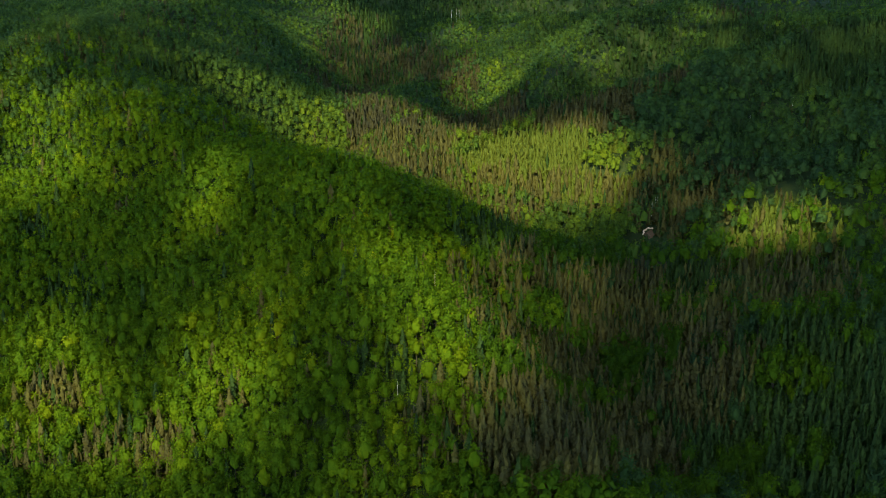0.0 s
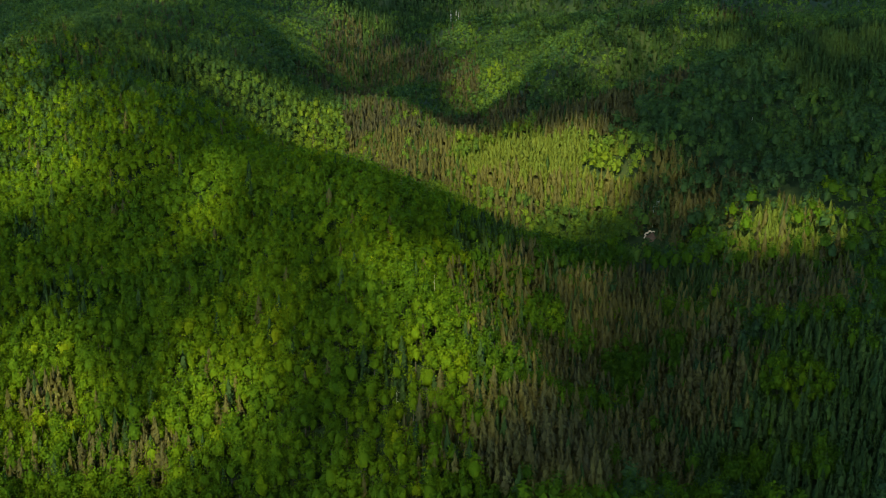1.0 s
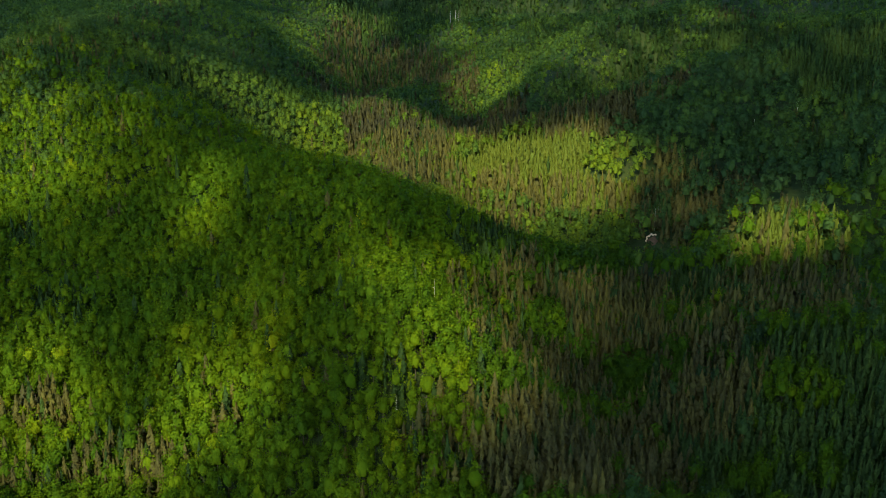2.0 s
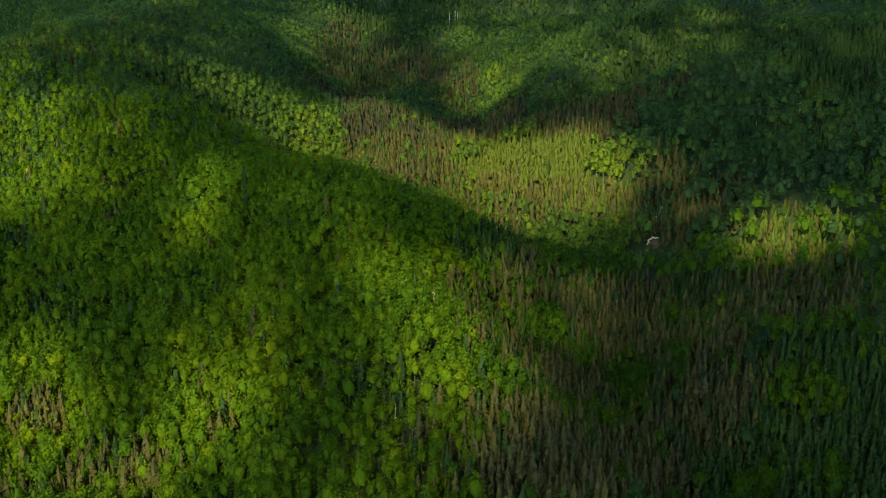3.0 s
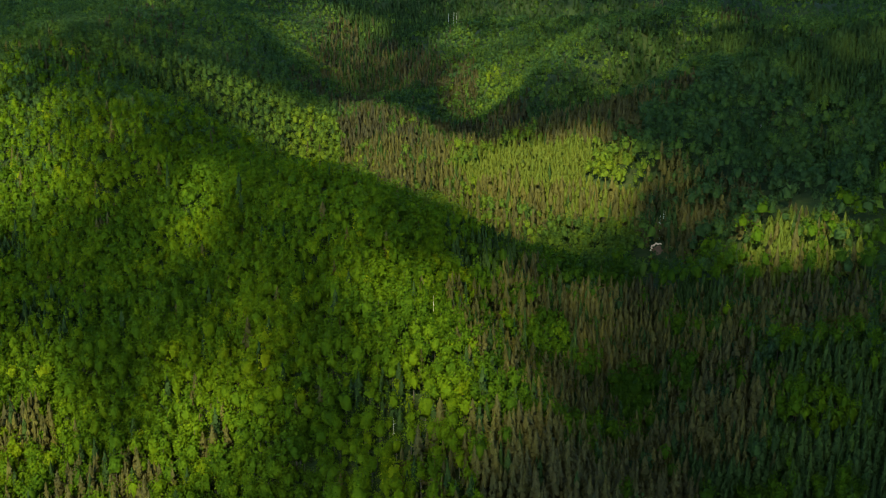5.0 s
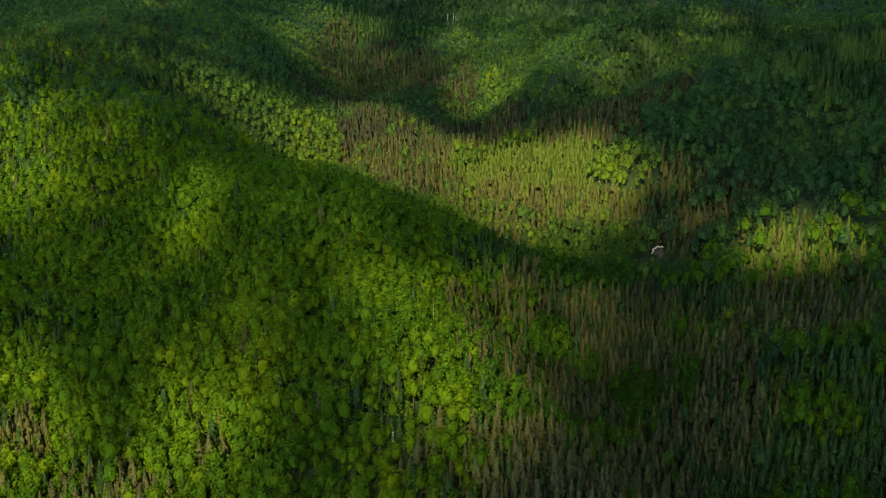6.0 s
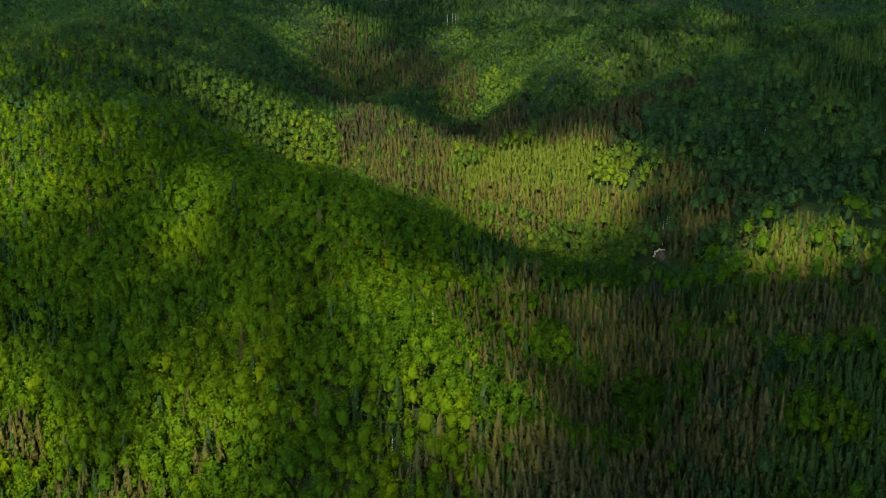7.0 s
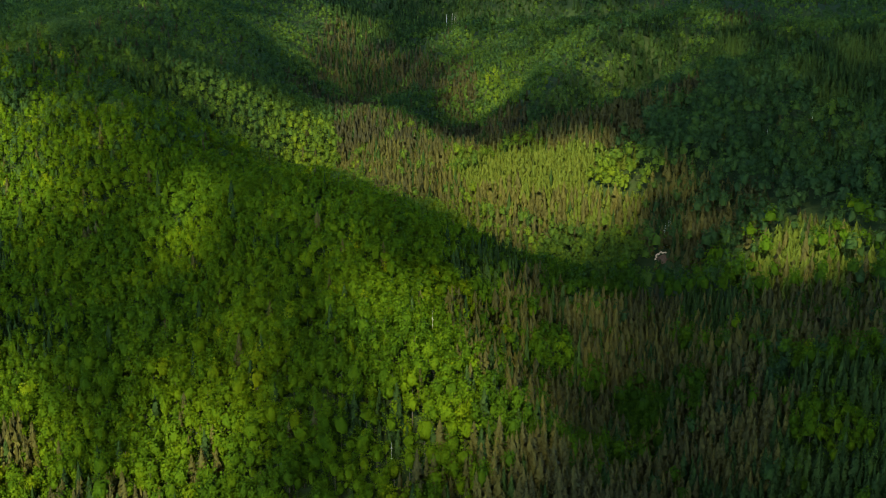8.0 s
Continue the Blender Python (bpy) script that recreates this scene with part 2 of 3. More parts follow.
FORMS = {}
for lod, (clumps, size, whorls, blades) in enumerate([(104, 1.15, 9, 6), (42, 1.5, 6, 5), (15, 2.2, 4, 4), (9, 2.9, 3, 4)]):
    g = np.random.default_rng(40 + lod)
    for k in range(10):
        FORMS["broadleaf", lod, k] = broadleaf_form(g, clumps, size, round_faces(3 if lod else 4), 3 if lod else 4)[:2]
        FORMS["dry", lod, k] = conifer_form(g, whorls, blades, True, 0.75, 2 if lod < 2 else 1)[:2]
        FORMS["larch", lod, k] = conifer_form(g, whorls, blades, False, 0.65, 2 if lod < 2 else 1, 0.72)[:2]
        FORMS["dark", lod, k] = conifer_form(g, whorls, blades, False, 0.75, 2 if lod < 2 else 1)[:2]

# ---- stands: where conifers (1 dry spruce, 2 dark spruce, 4 young larch) break the broadleaf wood (3) ----
NEAR_STANDS = [  # x, y, half length, half width, degrees, kind, share
    (66, 458, 76, 34, 51, 1, 0.9),
    (18, 438, 36, 24, 30, 1, 0.5),
    (91, 605, 94, 36, 79, 1, 0.9),
    (29, 541, 56, 27, 95, 1, 0.6),
    (-21, 464, 21, 9, 167, 2, 0.45),
    # Dark spruces grow here; their high share also stands in for cloud shade.
    (160, 487, 68, 54, 104, 2, 0.92),
    (131, 556, 66, 30, 87, 1, 0.75),
    (-190, 511, 22, 13, 131, 1, 0.8),
    (-138, 465, 32, 18, 146, 1, 0.65),
    (-97, 476, 20, 7, 106, 1, 0.5),
    (-175, 453, 22, 10, 178, 1, 0.6),
    (-204, 599, 26, 14, 133, 2, 0.4),
    (-253, 682, 26, 11, 124, 2, 0.5),
]
SPUR_STANDS = [  # x, y, half length, half width, degrees, kind, share
    (28, 656, 54, 23, 73, 2, 0.55),
    (49, 631, 50, 16, 73, 1, 0.6),
    (183, 625, 70, 45, 121, 1, 0.7),
    (152, 665, 35, 15, 85, 2, 0.8),
    (212, 692, 54, 33, 92, 1, 0.4),
    (214, 697, 52, 33, 97, 4, 0.72),
    (152, 773, 41, 21, 90, 1, 0.7),
    # Dark spruces added to stand for the shaded gap behind the bare trunks.
    (151, 786, 14, 9, 90, 2, 0.95),
    (190, 791, 38, 26, 109, 1, 0.5),
]
VALLEY_STANDS = [  # x, y, half length, half width, degrees, kind, share
    (75, 861, 83, 48, 146, 4, 0.75),
    (60, 895, 75, 34, 150, 4, 0.8),
    (-36, 936, 99, 46, 97, 1, 0.85),
    (36, 823, 57, 27, 127, 1, 0.6),
    (108, 817, 48, 17, 172, 1, 0.45),
    (161, 827, 28, 17, 90, 1, 0.7),
    (34, 1053, 50, 44, 141, 1, 0.95),
    (119, 916, 47, 30, 165, 1, 0.9),
    (62, 968, 74, 34, 158, 1, 0.95),
    (170, 968, 85, 24, 45, 1, 0.95),
    (-73, 1449, 174, 78, 103, 1, 0.95),
    # Dark kind mixed in, so the hollow's shade is partly in the colour.
    (-73, 1449, 174, 78, 103, 2, 0.4),
    (-95, 1130, 70, 45, 110, 1, 0.85),
    (18, 1297, 141, 25, 90, 1, 0.7),
    (-67, 1075, 95, 27, 90, 1, 0.7),
]
FAR_STANDS = [  # x, y, half length, half width, degrees, kind, share
    (135, 1111, 72, 18, 60, 2, 0.5),
    (236, 1225, 55, 52, 106, 2, 0.45),
    (299, 1219, 68, 28, 79, 2, 0.7),
    (345, 1340, 90, 32, 74, 1, 0.7),
    (323, 1094, 205, 63, 90, 2, 0.8),
    (360, 1035, 135, 44, 78, 2, 0.8),
    (268, 823, 47, 11, 75, 2, 0.5),
    (233, 872, 20, 10, 77, 2, 0.5),
    (283, 776, 40, 10, 73, 2, 0.5),
]
HEAD_STANDS = [  # x, y, half length, half width, degrees, kind, share
    (-126, 1642, 73, 34, 77, 1, 0.6),
    (-49, 1729, 101, 98, 138, 2, 0.8),
    (-61, 1593, 80, 41, 134, 2, 0.5),
    (76, 1701, 84, 48, 144, 2, 0.5),
    (190, 1476, 313, 80, 88, 2, 0.35),
    (-271, 1077, 123, 39, 100, 1, 0.18),
    (-295, 909, 51, 35, 5, 1, 0.15),
    (-224, 939, 43, 15, 71, 2, 0.4),
    (-167, 977, 34, 7, 43, 2, 0.4),
    (-130, 1260, 90, 30, 94, 2, 0.6),
]
POCKETS = [  # x, y, half length, half width, degrees, kind, share
    (56, 598, 28, 10, 70, 3, 1),
    (96, 563, 33, 12, 82, 3, 0.9),
    (167, 504, 22, 14, 102, 3, 0.8),
    (77, 594, 18, 7, 75, 3, 0.7),
    (112, 757, 44, 22, 82, 3, 1),
    (77, 765, 33, 19, 89, 3, 0.8),
    (131, 457, 15, 11, 83, 3, 0.9),
    (120, 569, 19, 7, 87, 3, 0.6),
    (159, 447, 15, 10, 109, 3, 0.6),
    (132, 848, 24, 16, 166, 3, 1),
    (66, 1235, 69, 20, 96, 3, 1),
]
STANDS = FAR_STANDS + HEAD_STANDS + VALLEY_STANDS + NEAR_STANDS + SPUR_STANDS + POCKETS
YOUNG = (75, 861, 83, 48, 146)  # a dense young stand on the valley floor
CLEARING = (144.5, 761.5, 4.8, 7.0)


def scatter(y0, y1, cell, seed):
    """Broadleaf trees on a wide lattice and conifers on a close one."""
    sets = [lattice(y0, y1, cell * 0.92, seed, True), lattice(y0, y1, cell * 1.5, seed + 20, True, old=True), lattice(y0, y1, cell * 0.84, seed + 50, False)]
    return [np.concatenate(v) for v in zip(*sets)]


def lattice(y0, y1, cell, seed, leafy, old=False):
    """Trees on a jittered lattice: place, kind, tint, size and turn of each."""
    g = np.random.default_rng(seed)
    half = 0.43 * y1 + 90
    xs, ys = np.meshgrid(np.arange(-half, half, cell), np.arange(y0, y1, cell))
    xs = xs + (np.arange(xs.shape[0]) % 2)[:, None] * cell * 0.5
    x = (xs + g.uniform(-0.36, 0.36, xs.shape) * cell).ravel()
    y = (ys + g.uniform(-0.36, 0.36, ys.shape) * cell).ravel()
    kind = np.zeros(len(x), int)
    edge = 0.22 * wobble(x, y, 18) + 0.12 * wobble(x + 90, y, 7)
    for sx, sy, a, b, deg, k, share in STANDS:
        c, s = math.cos(radians(deg)), math.sin(radians(deg))
        u, v = (x - sx) * c + (y - sy) * s, (y - sy) * c - (x - sx) * s
        inside = np.sqrt((u / a) ** 2 + (v / b) ** 2) + edge < 1
        kind = np.where(inside & (g.random(len(x)) < share), k, kind)
    c, s = math.cos(radians(YOUNG[4])), math.sin(radians(YOUNG[4]))
    u, v = (x - YOUNG[0]) * c + (y - YOUNG[1]) * s, (y - YOUNG[1]) * c - (x - YOUNG[0]) * s
    nursery = np.sqrt((u / YOUNG[2]) ** 2 + (v / YOUNG[3]) ** 2) + edge < 1
    # single conifers among the broadleaf trees
    lone = g.random(len(x))
    kind = np.where((kind == 0) & (lone < 0.02), 2, kind)
    kind = np.where((kind == 0) & (lone > 0.985), 1, kind)
    kind = np.where((kind == 1) & (g.random(len(x)) < 0.08), 2, kind)
    pocket = kind == 3
    kind = np.where(pocket, 0, np.where((kind == 4) | nursery & (kind == 0), 3, kind))
    high = np.where((x > 75 + 15 * wobble(x, y, 25)) & (y < 690), 0.4 * ~pocket, np.where(x > -75, (y - 690) / 60, (y - 740) / 200))  # haze colour takes over with distance; part of the near right gets it as shade
    hazed_shaded = (kind == 0) & (g.random(len(x)) < high)
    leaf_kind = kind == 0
    kind = np.where(hazed_shaded, 4, kind)
    keep = (np.abs(x) < np.maximum(0.40 * y + 18, 110)) & (leaf_kind == leafy) & ((((x + 25 * wobble(x, y, 40) > 125) & (y > 650) & (y < 1060)) == old) | (not leafy)) & (((x - CLEARING[0]) / CLEARING[2]) ** 2 + ((y - CLEARING[1]) / CLEARING[3]) ** 2 > 1)
    tint = np.clip(0.45 + 0.17 * wobble(x, y, 35) + 0.09 * g.normal(size=len(x)) + 0.3 * ((kind == 0) & (g.random(len(x)) < 0.02)), 0, 1)
    size = g.uniform(0.68, 1.26, len(x)) * (1 + 0.08 * wobble(x, y, 50))
    size = size * np.where(leaf_kind, 1.2 if old else 0.88, np.where(y > 1050, 0.88, 1.0))
    size = np.where(kind == 3, size * 0.95, size)
    # Sunlit tone of the valley trees, put into their tint.
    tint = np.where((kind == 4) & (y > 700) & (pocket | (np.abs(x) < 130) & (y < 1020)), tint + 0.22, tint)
    # Near right trees: the cloud shade over them is darkened into the tint.
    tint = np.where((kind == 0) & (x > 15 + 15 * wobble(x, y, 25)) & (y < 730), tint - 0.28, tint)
    # Same for the bluish trees there and on the right slope.
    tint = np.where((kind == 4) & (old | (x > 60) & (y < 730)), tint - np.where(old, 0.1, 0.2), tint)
    # Beyond 980 m the tint drops to that grey in place of haze.
    tint = np.where(kind == 1, tint + np.where(y > 980, -0.2, np.where(y < 700, 0.1, 0.06)), tint)
    tint = np.where(nursery, np.clip(tint * 0.7 + 0.3, 0, 1), tint)
    size = np.where((np.abs(x - 140) < 16) & (y > 722) & (y < 756), size * 0.45, size)  # trees below the clearing shrunk so that they don't hide it from the camera
    return x[keep], y[keep], kind[keep], tint[keep], size[keep], g.uniform(0, 6.283, len(x))[keep], g.integers(0, 10, len(x))[keep]


KINDS = ("broadleaf", "dry", "dark", "larch", "broadleaf")
FOLIAGE = (LEAF, DRY, DARK, LARCH, HAZE_SHADE_LEAF)
WOOD_NAMES = ("broadleaf_wood", "dry_spruce_wood", "dark_spruce_wood", "young_larch_wood", "beech_wood")
WOOD_LABELS = ("dense bright green broadleaf woodland with rounded crowns on the slopes",
               "dense grey-brown thinning spruce stand with pointed tops",
               "dark blue-green spruces scattered through the valley woodland",
               "dense light green young larches on the sunny valley floor",
               "broadleaf woodland with rounded crowns, haze and shade put into its bluish green")


def wood(lod, x, y, kind, tint, size, turn, form):
    """One sheet of woodland of each kind."""
    z = ground_z(x, y)
    for k in range(5):
        if not (kind == k).any():
            continue
        vs, ts, sl, ns = [], [], [], []
        for f in range(10):
            m = (kind == k) & (form == f)
            if not m.any():
                continue
            q, soft = FORMS[KINDS[k], lod, f]
            leaf = len(q)
            if lod == 0:
                t = trunk_quads(14, 0.28, 3)
                q, soft = np.concatenate([q, t]), np.concatenate([soft, unit(t * np.array([1, 1, 0]))])
            c, s, sz = np.cos(turn[m])[:, None, None], np.sin(turn[m])[:, None, None], size[m][:, None, None]
            X = (q[None, :, :, 0] * c - q[None, :, :, 1] * s) * sz + x[m][:, None, None]
            Y = (q[None, :, :, 0] * s + q[None, :, :, 1] * c) * sz + y[m][:, None, None]
            Z = q[None, :, :, 2] * sz + z[m][:, None, None] - 0.3
            vs.append(np.stack([X, Y, Z], -1).reshape(-1, 3))
            NX, NY = soft[None, :, :, 0] * c - soft[None, :, :, 1] * s, soft[None, :, :, 0] * s + soft[None, :, :, 1] * c
            ns.append(np.stack([NX, NY, np.broadcast_to(soft[None, :, :, 2], NX.shape)], -1).reshape(-1, 3))
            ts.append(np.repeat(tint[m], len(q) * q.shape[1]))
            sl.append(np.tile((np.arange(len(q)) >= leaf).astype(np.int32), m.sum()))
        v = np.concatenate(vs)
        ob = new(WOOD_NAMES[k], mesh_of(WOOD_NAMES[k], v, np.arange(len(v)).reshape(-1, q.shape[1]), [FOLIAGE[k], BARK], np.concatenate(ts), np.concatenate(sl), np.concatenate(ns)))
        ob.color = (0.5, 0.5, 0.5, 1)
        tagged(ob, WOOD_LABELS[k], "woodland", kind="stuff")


# ---- clouds: a broken deck whose gaps let the sun down in patches ----
CLOUD_Z = 1150.0
NEAR_GAPS = [  # x, y, half length, half width, degrees, openness
    (-284, 786, 70, 26, 120, 1),
    (-146, 684, 58, 18, 98, 0.65),
    (4, 514, 66, 38, 105, 1),
    (34, 514, 46, 22, 85, 0.8),
    (-197, 525, 57, 26, 117, 0.9),
    (-104, 461, 43, 20, 146, 0.7),
    (-165, 452, 62, 34, 165, 1),
    (-18, 528, 36, 20, 120, 0.9),
    (-100, 543, 146, 50, 148, 0.06),
    (-224, 624, 42, 23, 130, 0.15),
]
VALLEY_GAPS = [  # x, y, half length, half width, degrees, openness
    (66, 860, 84, 48, 150, 1),
    (-37, 945, 114, 60, 97, 1),
    (47, 804, 44, 24, 126, 0.85),
    (81, 771, 36, 22, 92, 0.4),
    (0, 872, 60, 36, 120, 1),
    (216, 697, 49, 31, 95, 0.95),
    (-126, 995, 58, 36, 163, 0.8),
]
# The wide part-open gaps also brighten the far slopes as haze would.
FAR_GAPS = [  # x, y, half length, half width, degrees, openness
    (31, 1289, 114, 31, 91, 0.75),
    (68, 1210, 60, 20, 93, 0.9),
    (109, 1283, 208, 48, 106, 0.5),
    (154, 1181, 53, 12, 44, 0.5),
    (21, 1509, 77, 24, 107, 0.6),
    (-168, 1599, 125, 42, 79, 0.6),
    (296, 1298, 34, 26, 62, 0.5),
    (-125, 1641, 79, 39, 71, 0.45),
    (146, 1440, 362, 131, 106, 0.2),
    (-250, 998, 227, 111, 87, 0.18),
    (340, 1130, 200, 120, 80, 0.1),
    (-73, 1449, 180, 90, 103, 0.26),
    (-200, 1400, 150, 80, 90, 0.35),
    (60, 640, 110, 45, 75, 0.2),
]
GAPS = NEAR_GAPS + VALLEY_GAPS + FAR_GAPS


def cloud_deck():
    g = np.random.default_rng(3)
    cell = 19.0
    xs, ys = np.meshgrid(np.arange(-620, 760, cell), np.arange(230, 1950, cell))
    x, y = (xs + g.uniform(-8, 8, xs.shape)).ravel(), (ys + g.uniform(-8, 8, ys.shape)).ravel()
    xo, yo = np.meshgrid(np.arange(775, 1700, 30), np.arange(230, 2000, 30))  # larger unseen clouds added to dim the sky light on the near slopes
    x, y = np.concatenate([x, (xo + g.uniform(-12, 12, xo.shape)).ravel()]), np.concatenate([y, (yo + g.uniform(-12, 12, yo.shape)).ravel()])
    big = np.where(x > 765, 1.6, 1.0)
    clear = np.full(len(x), 0.02)
    for cx, cy, a, b, deg, o in GAPS:
        c, s = math.cos(radians(deg)), math.sin(radians(deg))
        u, v = (x - cx) * c + (y - cy) * s, (y - cy) * c - (x - cx) * s
        d = np.sqrt((u / a) ** 2 + (v / b) ** 2) + 0.12 * wobble(x, y, 12)
        clear = np.maximum(clear, o * np.clip((1.25 - d) / 0.5, 0, 1))
    size = np.clip(1 - clear * 1.15, 0, 1)
    keep = (size > 0.15) & (g.random(len(x)) < 0.35 + 0.65 * size)
    base = canopy(x, y)
    lift = (CLOUD_Z - base) / SUN.z
    cx, cy = x + SUN.x * lift, y + SUN.y * lift
    ico = bmesh.new()
    bmesh.ops.create_icosphere(ico, subdivisions=1, radius=1)
    iv = np.array([v.co for v in ico.verts])
    fi = np.array([[v.index for v in f.verts] for f in ico.faces])
    ico.free()
    low = keep & (cx > SUN.x * lift + 70) & (cy < SUN.y * lift + 640)  # an unseen second layer added to deepen the shade on the near right
    pick = np.concatenate([np.where(keep)[0], np.where(low)[0]])
    n = len(pick)
    level = CLOUD_Z + 9 * wobble(cx, cy, 60)
    place = np.stack([cx, cy, level], -1)[pick]
    place[int(keep.sum()):] += np.array([9.0, 6.0, 28.0])
    r = (15.5 * big * size * g.uniform(0.85, 1.3, len(x)))[pick]
    jig = 1 + 0.18 * g.normal(size=(n, len(iv), 1))
    v = iv[None] * jig * np.stack([r, r, r * 0.6], -1)[:, None] + place[:, None]
    f = fi[None] + (np.arange(n) * len(iv))[:, None, None]
    ob = new("cloud_deck", mesh_of("cloud_deck", v.reshape(-1, 3), f.reshape(-1, 3), [CLOUD]))
    ob.color = (0.5, 0.5, 0.5, 1)
    tagged(ob, "broken white cloud deck high over the valley", "cloud", kind="stuff")


cloud_deck()

near = scatter(392, 570, 4.8, 11)
# the trees of the near slope that stay in view are things of their own, some 280 of each kind
single = np.zeros(len(near[0]), bool)
for k in range(3):
    row = np.where((near[2] == k) & (near[1] > 428) & (np.abs(near[0]) < 0.39 * near[1]))[0]
    single[row[np.argsort(near[1][row])[:280]]] = True
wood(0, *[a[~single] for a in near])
for y0, y1, gap, leafy in ((400, 640, 5.4, True), (400, 640, 5.0, False), (640, 1000, 5.6, False), (640, 1040, 6.0, True)):  # bushes and saplings that close the gaps
    brush = lattice(y0, y1, gap, 16, leafy)
    wood(3, *brush[:3], brush[3] * 0.9, brush[4] * 0.66, *brush[5:])
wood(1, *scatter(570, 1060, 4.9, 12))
wood(2, *scatter(1060, 1450, 6.5, 13))
wood(3, *scatter(1450, 1900, 7.8, 14))
wood(3, *scatter(-90, 392, 6.0, 15))


def part(name, me, parent, label=""):
    ob = new(name, me)
    ob.parent = parent
    ob.color = (0.5, 0.5, 0.5, 1)
    return tagged(ob, label)


def quad_mesh(name, quads, mat, soft=None):
    v = np.asarray(quads, float).reshape(-1, 3)
    return mesh_of(name, v, np.arange(len(v)).reshape(-1, 4), [mat], normals=None if soft is None else soft.reshape(-1, 3))


TREE_NAMES = ("broadleaf_tree", "dry_spruce_tree", "dark_spruce_tree")
TREE_LABELS = ("bright green broadleaf tree with a rounded leafy crown", "thin grey-brown drying spruce with a pointed top", "dark green spruce with drooping tiered branches")


def tree_models(k, count):
    g = np.random.default_rng(90 + k)
    made = []
    for n in range(count):
        root = new(TREE_NAMES[k])
        if k == 0:
            q, soft, lobes, h = broadleaf_form(g, 170, 0.95, round_faces(4))
            wood_q = [trunk_quads(h * 0.72, 0.3, 6, 0.01, 3)] + [limb_quads((0, 0, min(c[2] - 1.5, h * 0.62)), c, 0.14, 0.05) for c in lobes]
        else:
            q, soft, h = conifer_form(g, 15, 7, k == 1)
            wood_q = [trunk_quads(h * 0.97, 0.26, 6, 0.0, 3)]
            for s in range(8):
                a, z = g.uniform(0, 6.28), h * (0.08 + 0.022 * s)
                wood_q.append(limb_quads((0, 0, z), (1.1 * math.cos(a), 1.1 * math.sin(a), z - 0.2), 0.05, 0.02))
        part("trunk", quad_mesh("trunk", np.concatenate(wood_q), BARK), root, "grey-brown bark trunk with bare lower limbs")
        part("crown", quad_mesh("crown", q, FOLIAGE[k], soft), root)
        made.append(tagged(root, TREE_LABELS[k], "tree", group="trees on the near slope"))
    return made


sx, sy, sk, st, ss, sr, sf = [a[single] for a in near]
sz = ground_z(sx, sy) - 0.3
for k in range(3):
    models = tree_models(k, 7)
    for n, i in enumerate(np.where(sk == k)[0]):
        m = pose(sx[i], sy[i], sz[i], 0, 0, math.degrees(sr[i])) @ Matrix.Scale(float(ss[i]), 4)
        if n < 7:
            tree = models[n]
            tree.matrix_basis = m
        else:
            src = models[n % 7]
            tree = copy_thing(src, m @ Matrix.Diagonal((1 / src.scale[0], 1 / src.scale[1], 1 / src.scale[2], 1)))
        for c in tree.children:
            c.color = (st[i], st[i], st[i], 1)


# ---- the small clearing with its sandy bank, and bare pale trunks ----
def patch(name, cx, cy, rx, ry, lift, mat, seed, turn=0.0):
    """A bare patch with an uneven edge, lying on the ground."""
    g = np.random.default_rng(seed)
    rings, sides = 6, 22
    jag = 1 + 0.16 * g.normal(size=sides)
    v, f = [], []
    for r in range(rings + 1):
        for s in range(sides):
            a, q = 2 * math.pi * s / sides, r / rings * (jag[s] if r > 2 else 1)
            px, py = rx * q * math.cos(a), ry * q * math.sin(a)
            x, y = cx + px * math.cos(turn) - py * math.sin(turn), cy + px * math.sin(turn) + py * math.cos(turn)
            v.append((x, y, float(ground_z(x, y)) + lift * (1 - (r / rings) ** 2) - (0.4 if r == rings else 0) + 0.12 * g.normal()))
    for r in range(rings):
        for s in range(sides):
            f.append((r * sides + s, (r + 1) * sides + s, (r + 1) * sides + (s + 1) % sides, r * sides + (s + 1) % sides))
    ob = new(name, mesh_of(name, v, f, [mat]))
    ob.color = (0.5, 0.5, 0.5, 1)
    return ob


tagged(patch("earth_patch", 144.0, 761.5, 3.6, 4.4, 0.3, EARTH, 5), "bare reddish-brown earth of a small forest clearing", "ground", kind="structure")


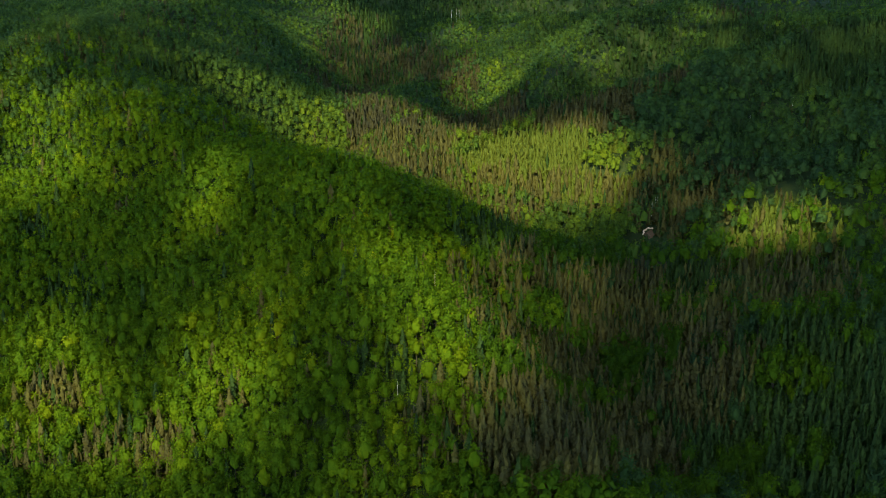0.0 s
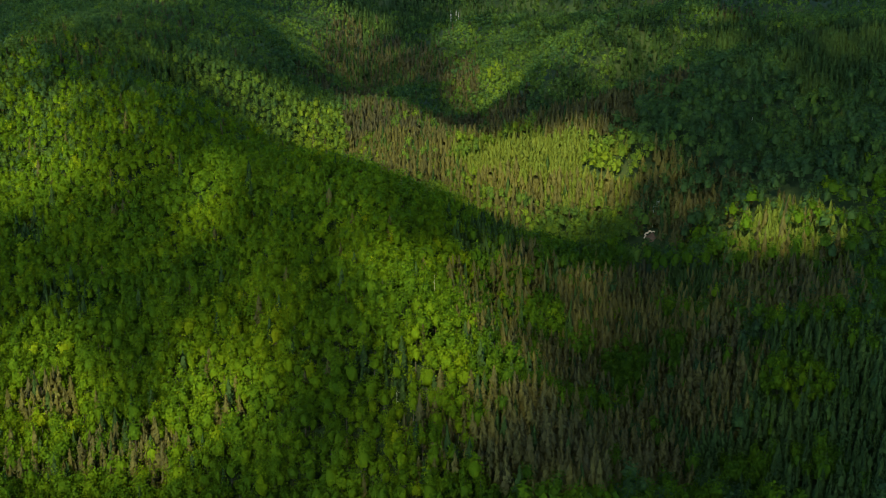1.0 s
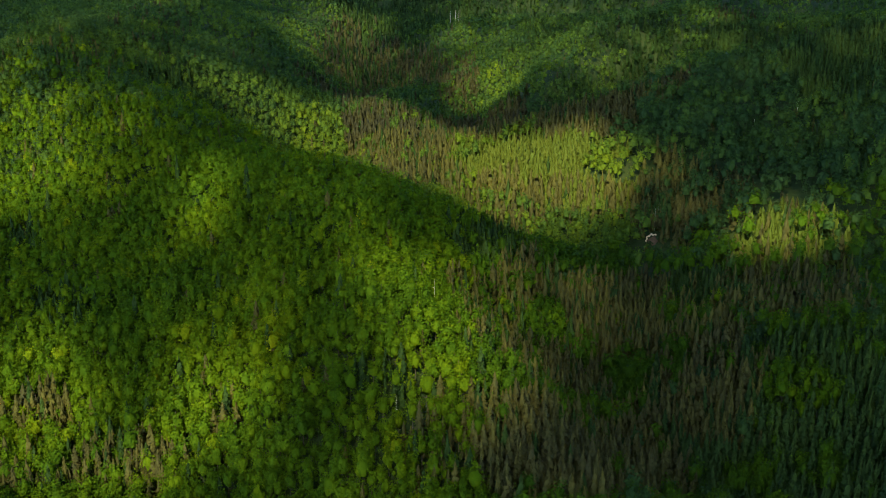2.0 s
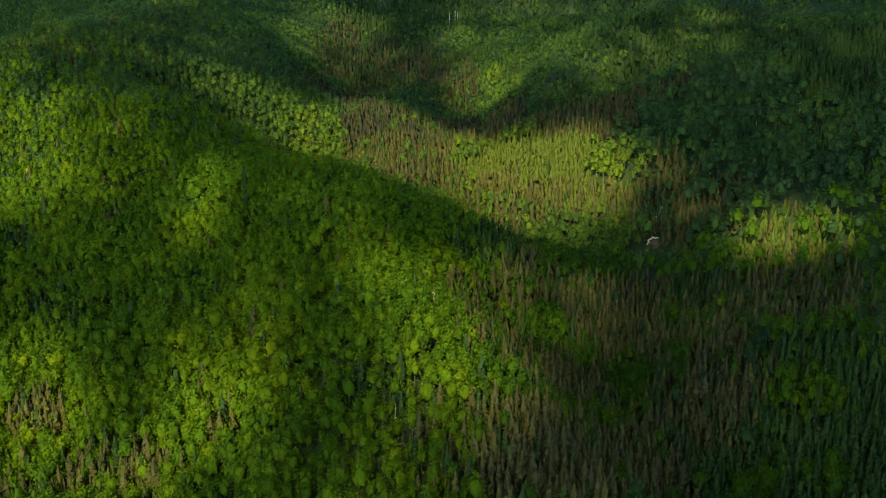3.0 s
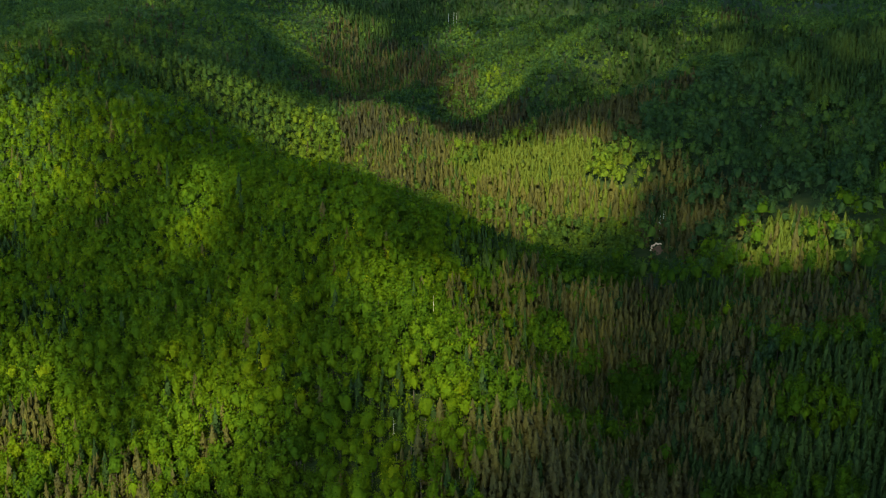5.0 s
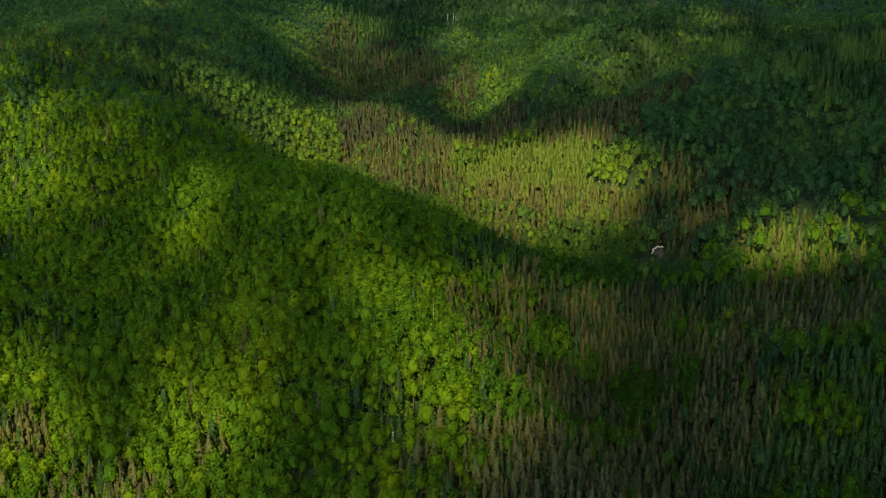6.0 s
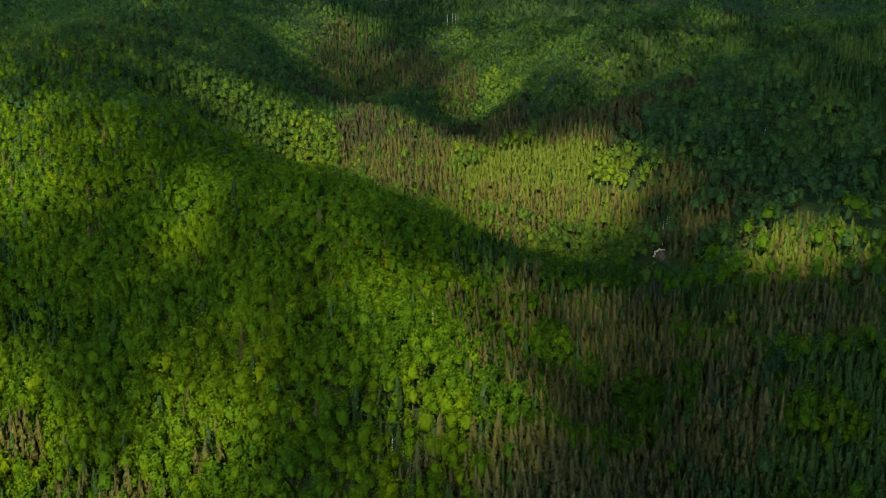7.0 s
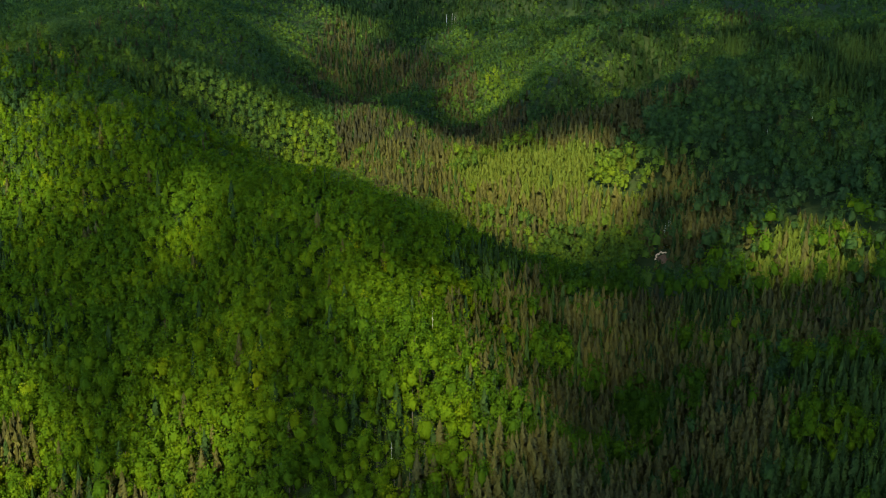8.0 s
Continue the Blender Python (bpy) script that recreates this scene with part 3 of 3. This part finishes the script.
def sandy_bank():
    """A low curved bank of pale sand along the top of the clearing."""
    g = np.random.default_rng(8)
    v, f = [], []
    n, m = 26, 6
    for i in range(n):
        a = radians(200 - 175 * i / (n - 1))
        for j in range(m):
            q = j / (m - 1) - 0.5
            r = 3.3 + 0.5 * math.sin(i * 0.9) + q * (1.15 - 0.6 * abs(i / (n - 1) - 0.4))
            x, y = 143.5 + r * math.cos(a) * 1.1, 763 + r * math.sin(a) * 0.9
            v.append((x, y, float(ground_z(x, y)) + 0.8 + 1.0 * (0.25 - q * q) * 4 * math.sin(math.pi * (i + 1.5) / (n + 2)) + 0.06 * g.normal()))
    for i in range(n - 1):
        for j in range(m - 1):
            f.append((i * m + j, i * m + j + 1, (i + 1) * m + j + 1, (i + 1) * m + j))
    ob = new("sandy_bank", mesh_of("sandy_bank", v, f, [SAND]))
    ob.color = (0.5, 0.5, 0.5, 1)
    tagged(ob, "pale curved sandy bank at the edge of the clearing", "bank")


sandy_bank()


def bare_trunk(x, y, h, r, seed):
    g = np.random.default_rng(seed)
    root = new("bare_trunk")
    root.matrix_basis = pose(x, y, float(ground_z(x, y)) - 0.3)
    part("stem", quad_mesh("stem", trunk_quads(h, r, 7, g.uniform(-0.02, 0.02), 5), PALE), root)
    for s in range(6):
        a, z = g.uniform(0, 6.28), h * g.uniform(0.45, 0.95)
        part("branch", quad_mesh("branch", limb_quads((0, 0, z), (g.uniform(0.6, 1.4) * math.cos(a), g.uniform(0.6, 1.4) * math.sin(a), z + 0.4), 0.06, 0.02), PALE), root)
    tagged(root, "pale leafless standing tree trunk among spruces", "dead tree", group="bare trunks")


for n, (x, y, h, r) in enumerate([(146.5, 771, 17, 0.15), (148.8, 773, 19, 0.14), (151.2, 776, 17, 0.11),
                                  (-19.5, 449, 15, 0.11), (-4, 534, 18, 0.12), (238, 872, 20, 0.35), (274, 884, 20, 0.3),
                                  (12, 1628, 24, 0.8), (19, 1632, 25, 0.8), (23, 1630, 23, 0.6), (160, 905, 19, 0.3)]):
    bare_trunk(x, y, h, r, 200 + n)
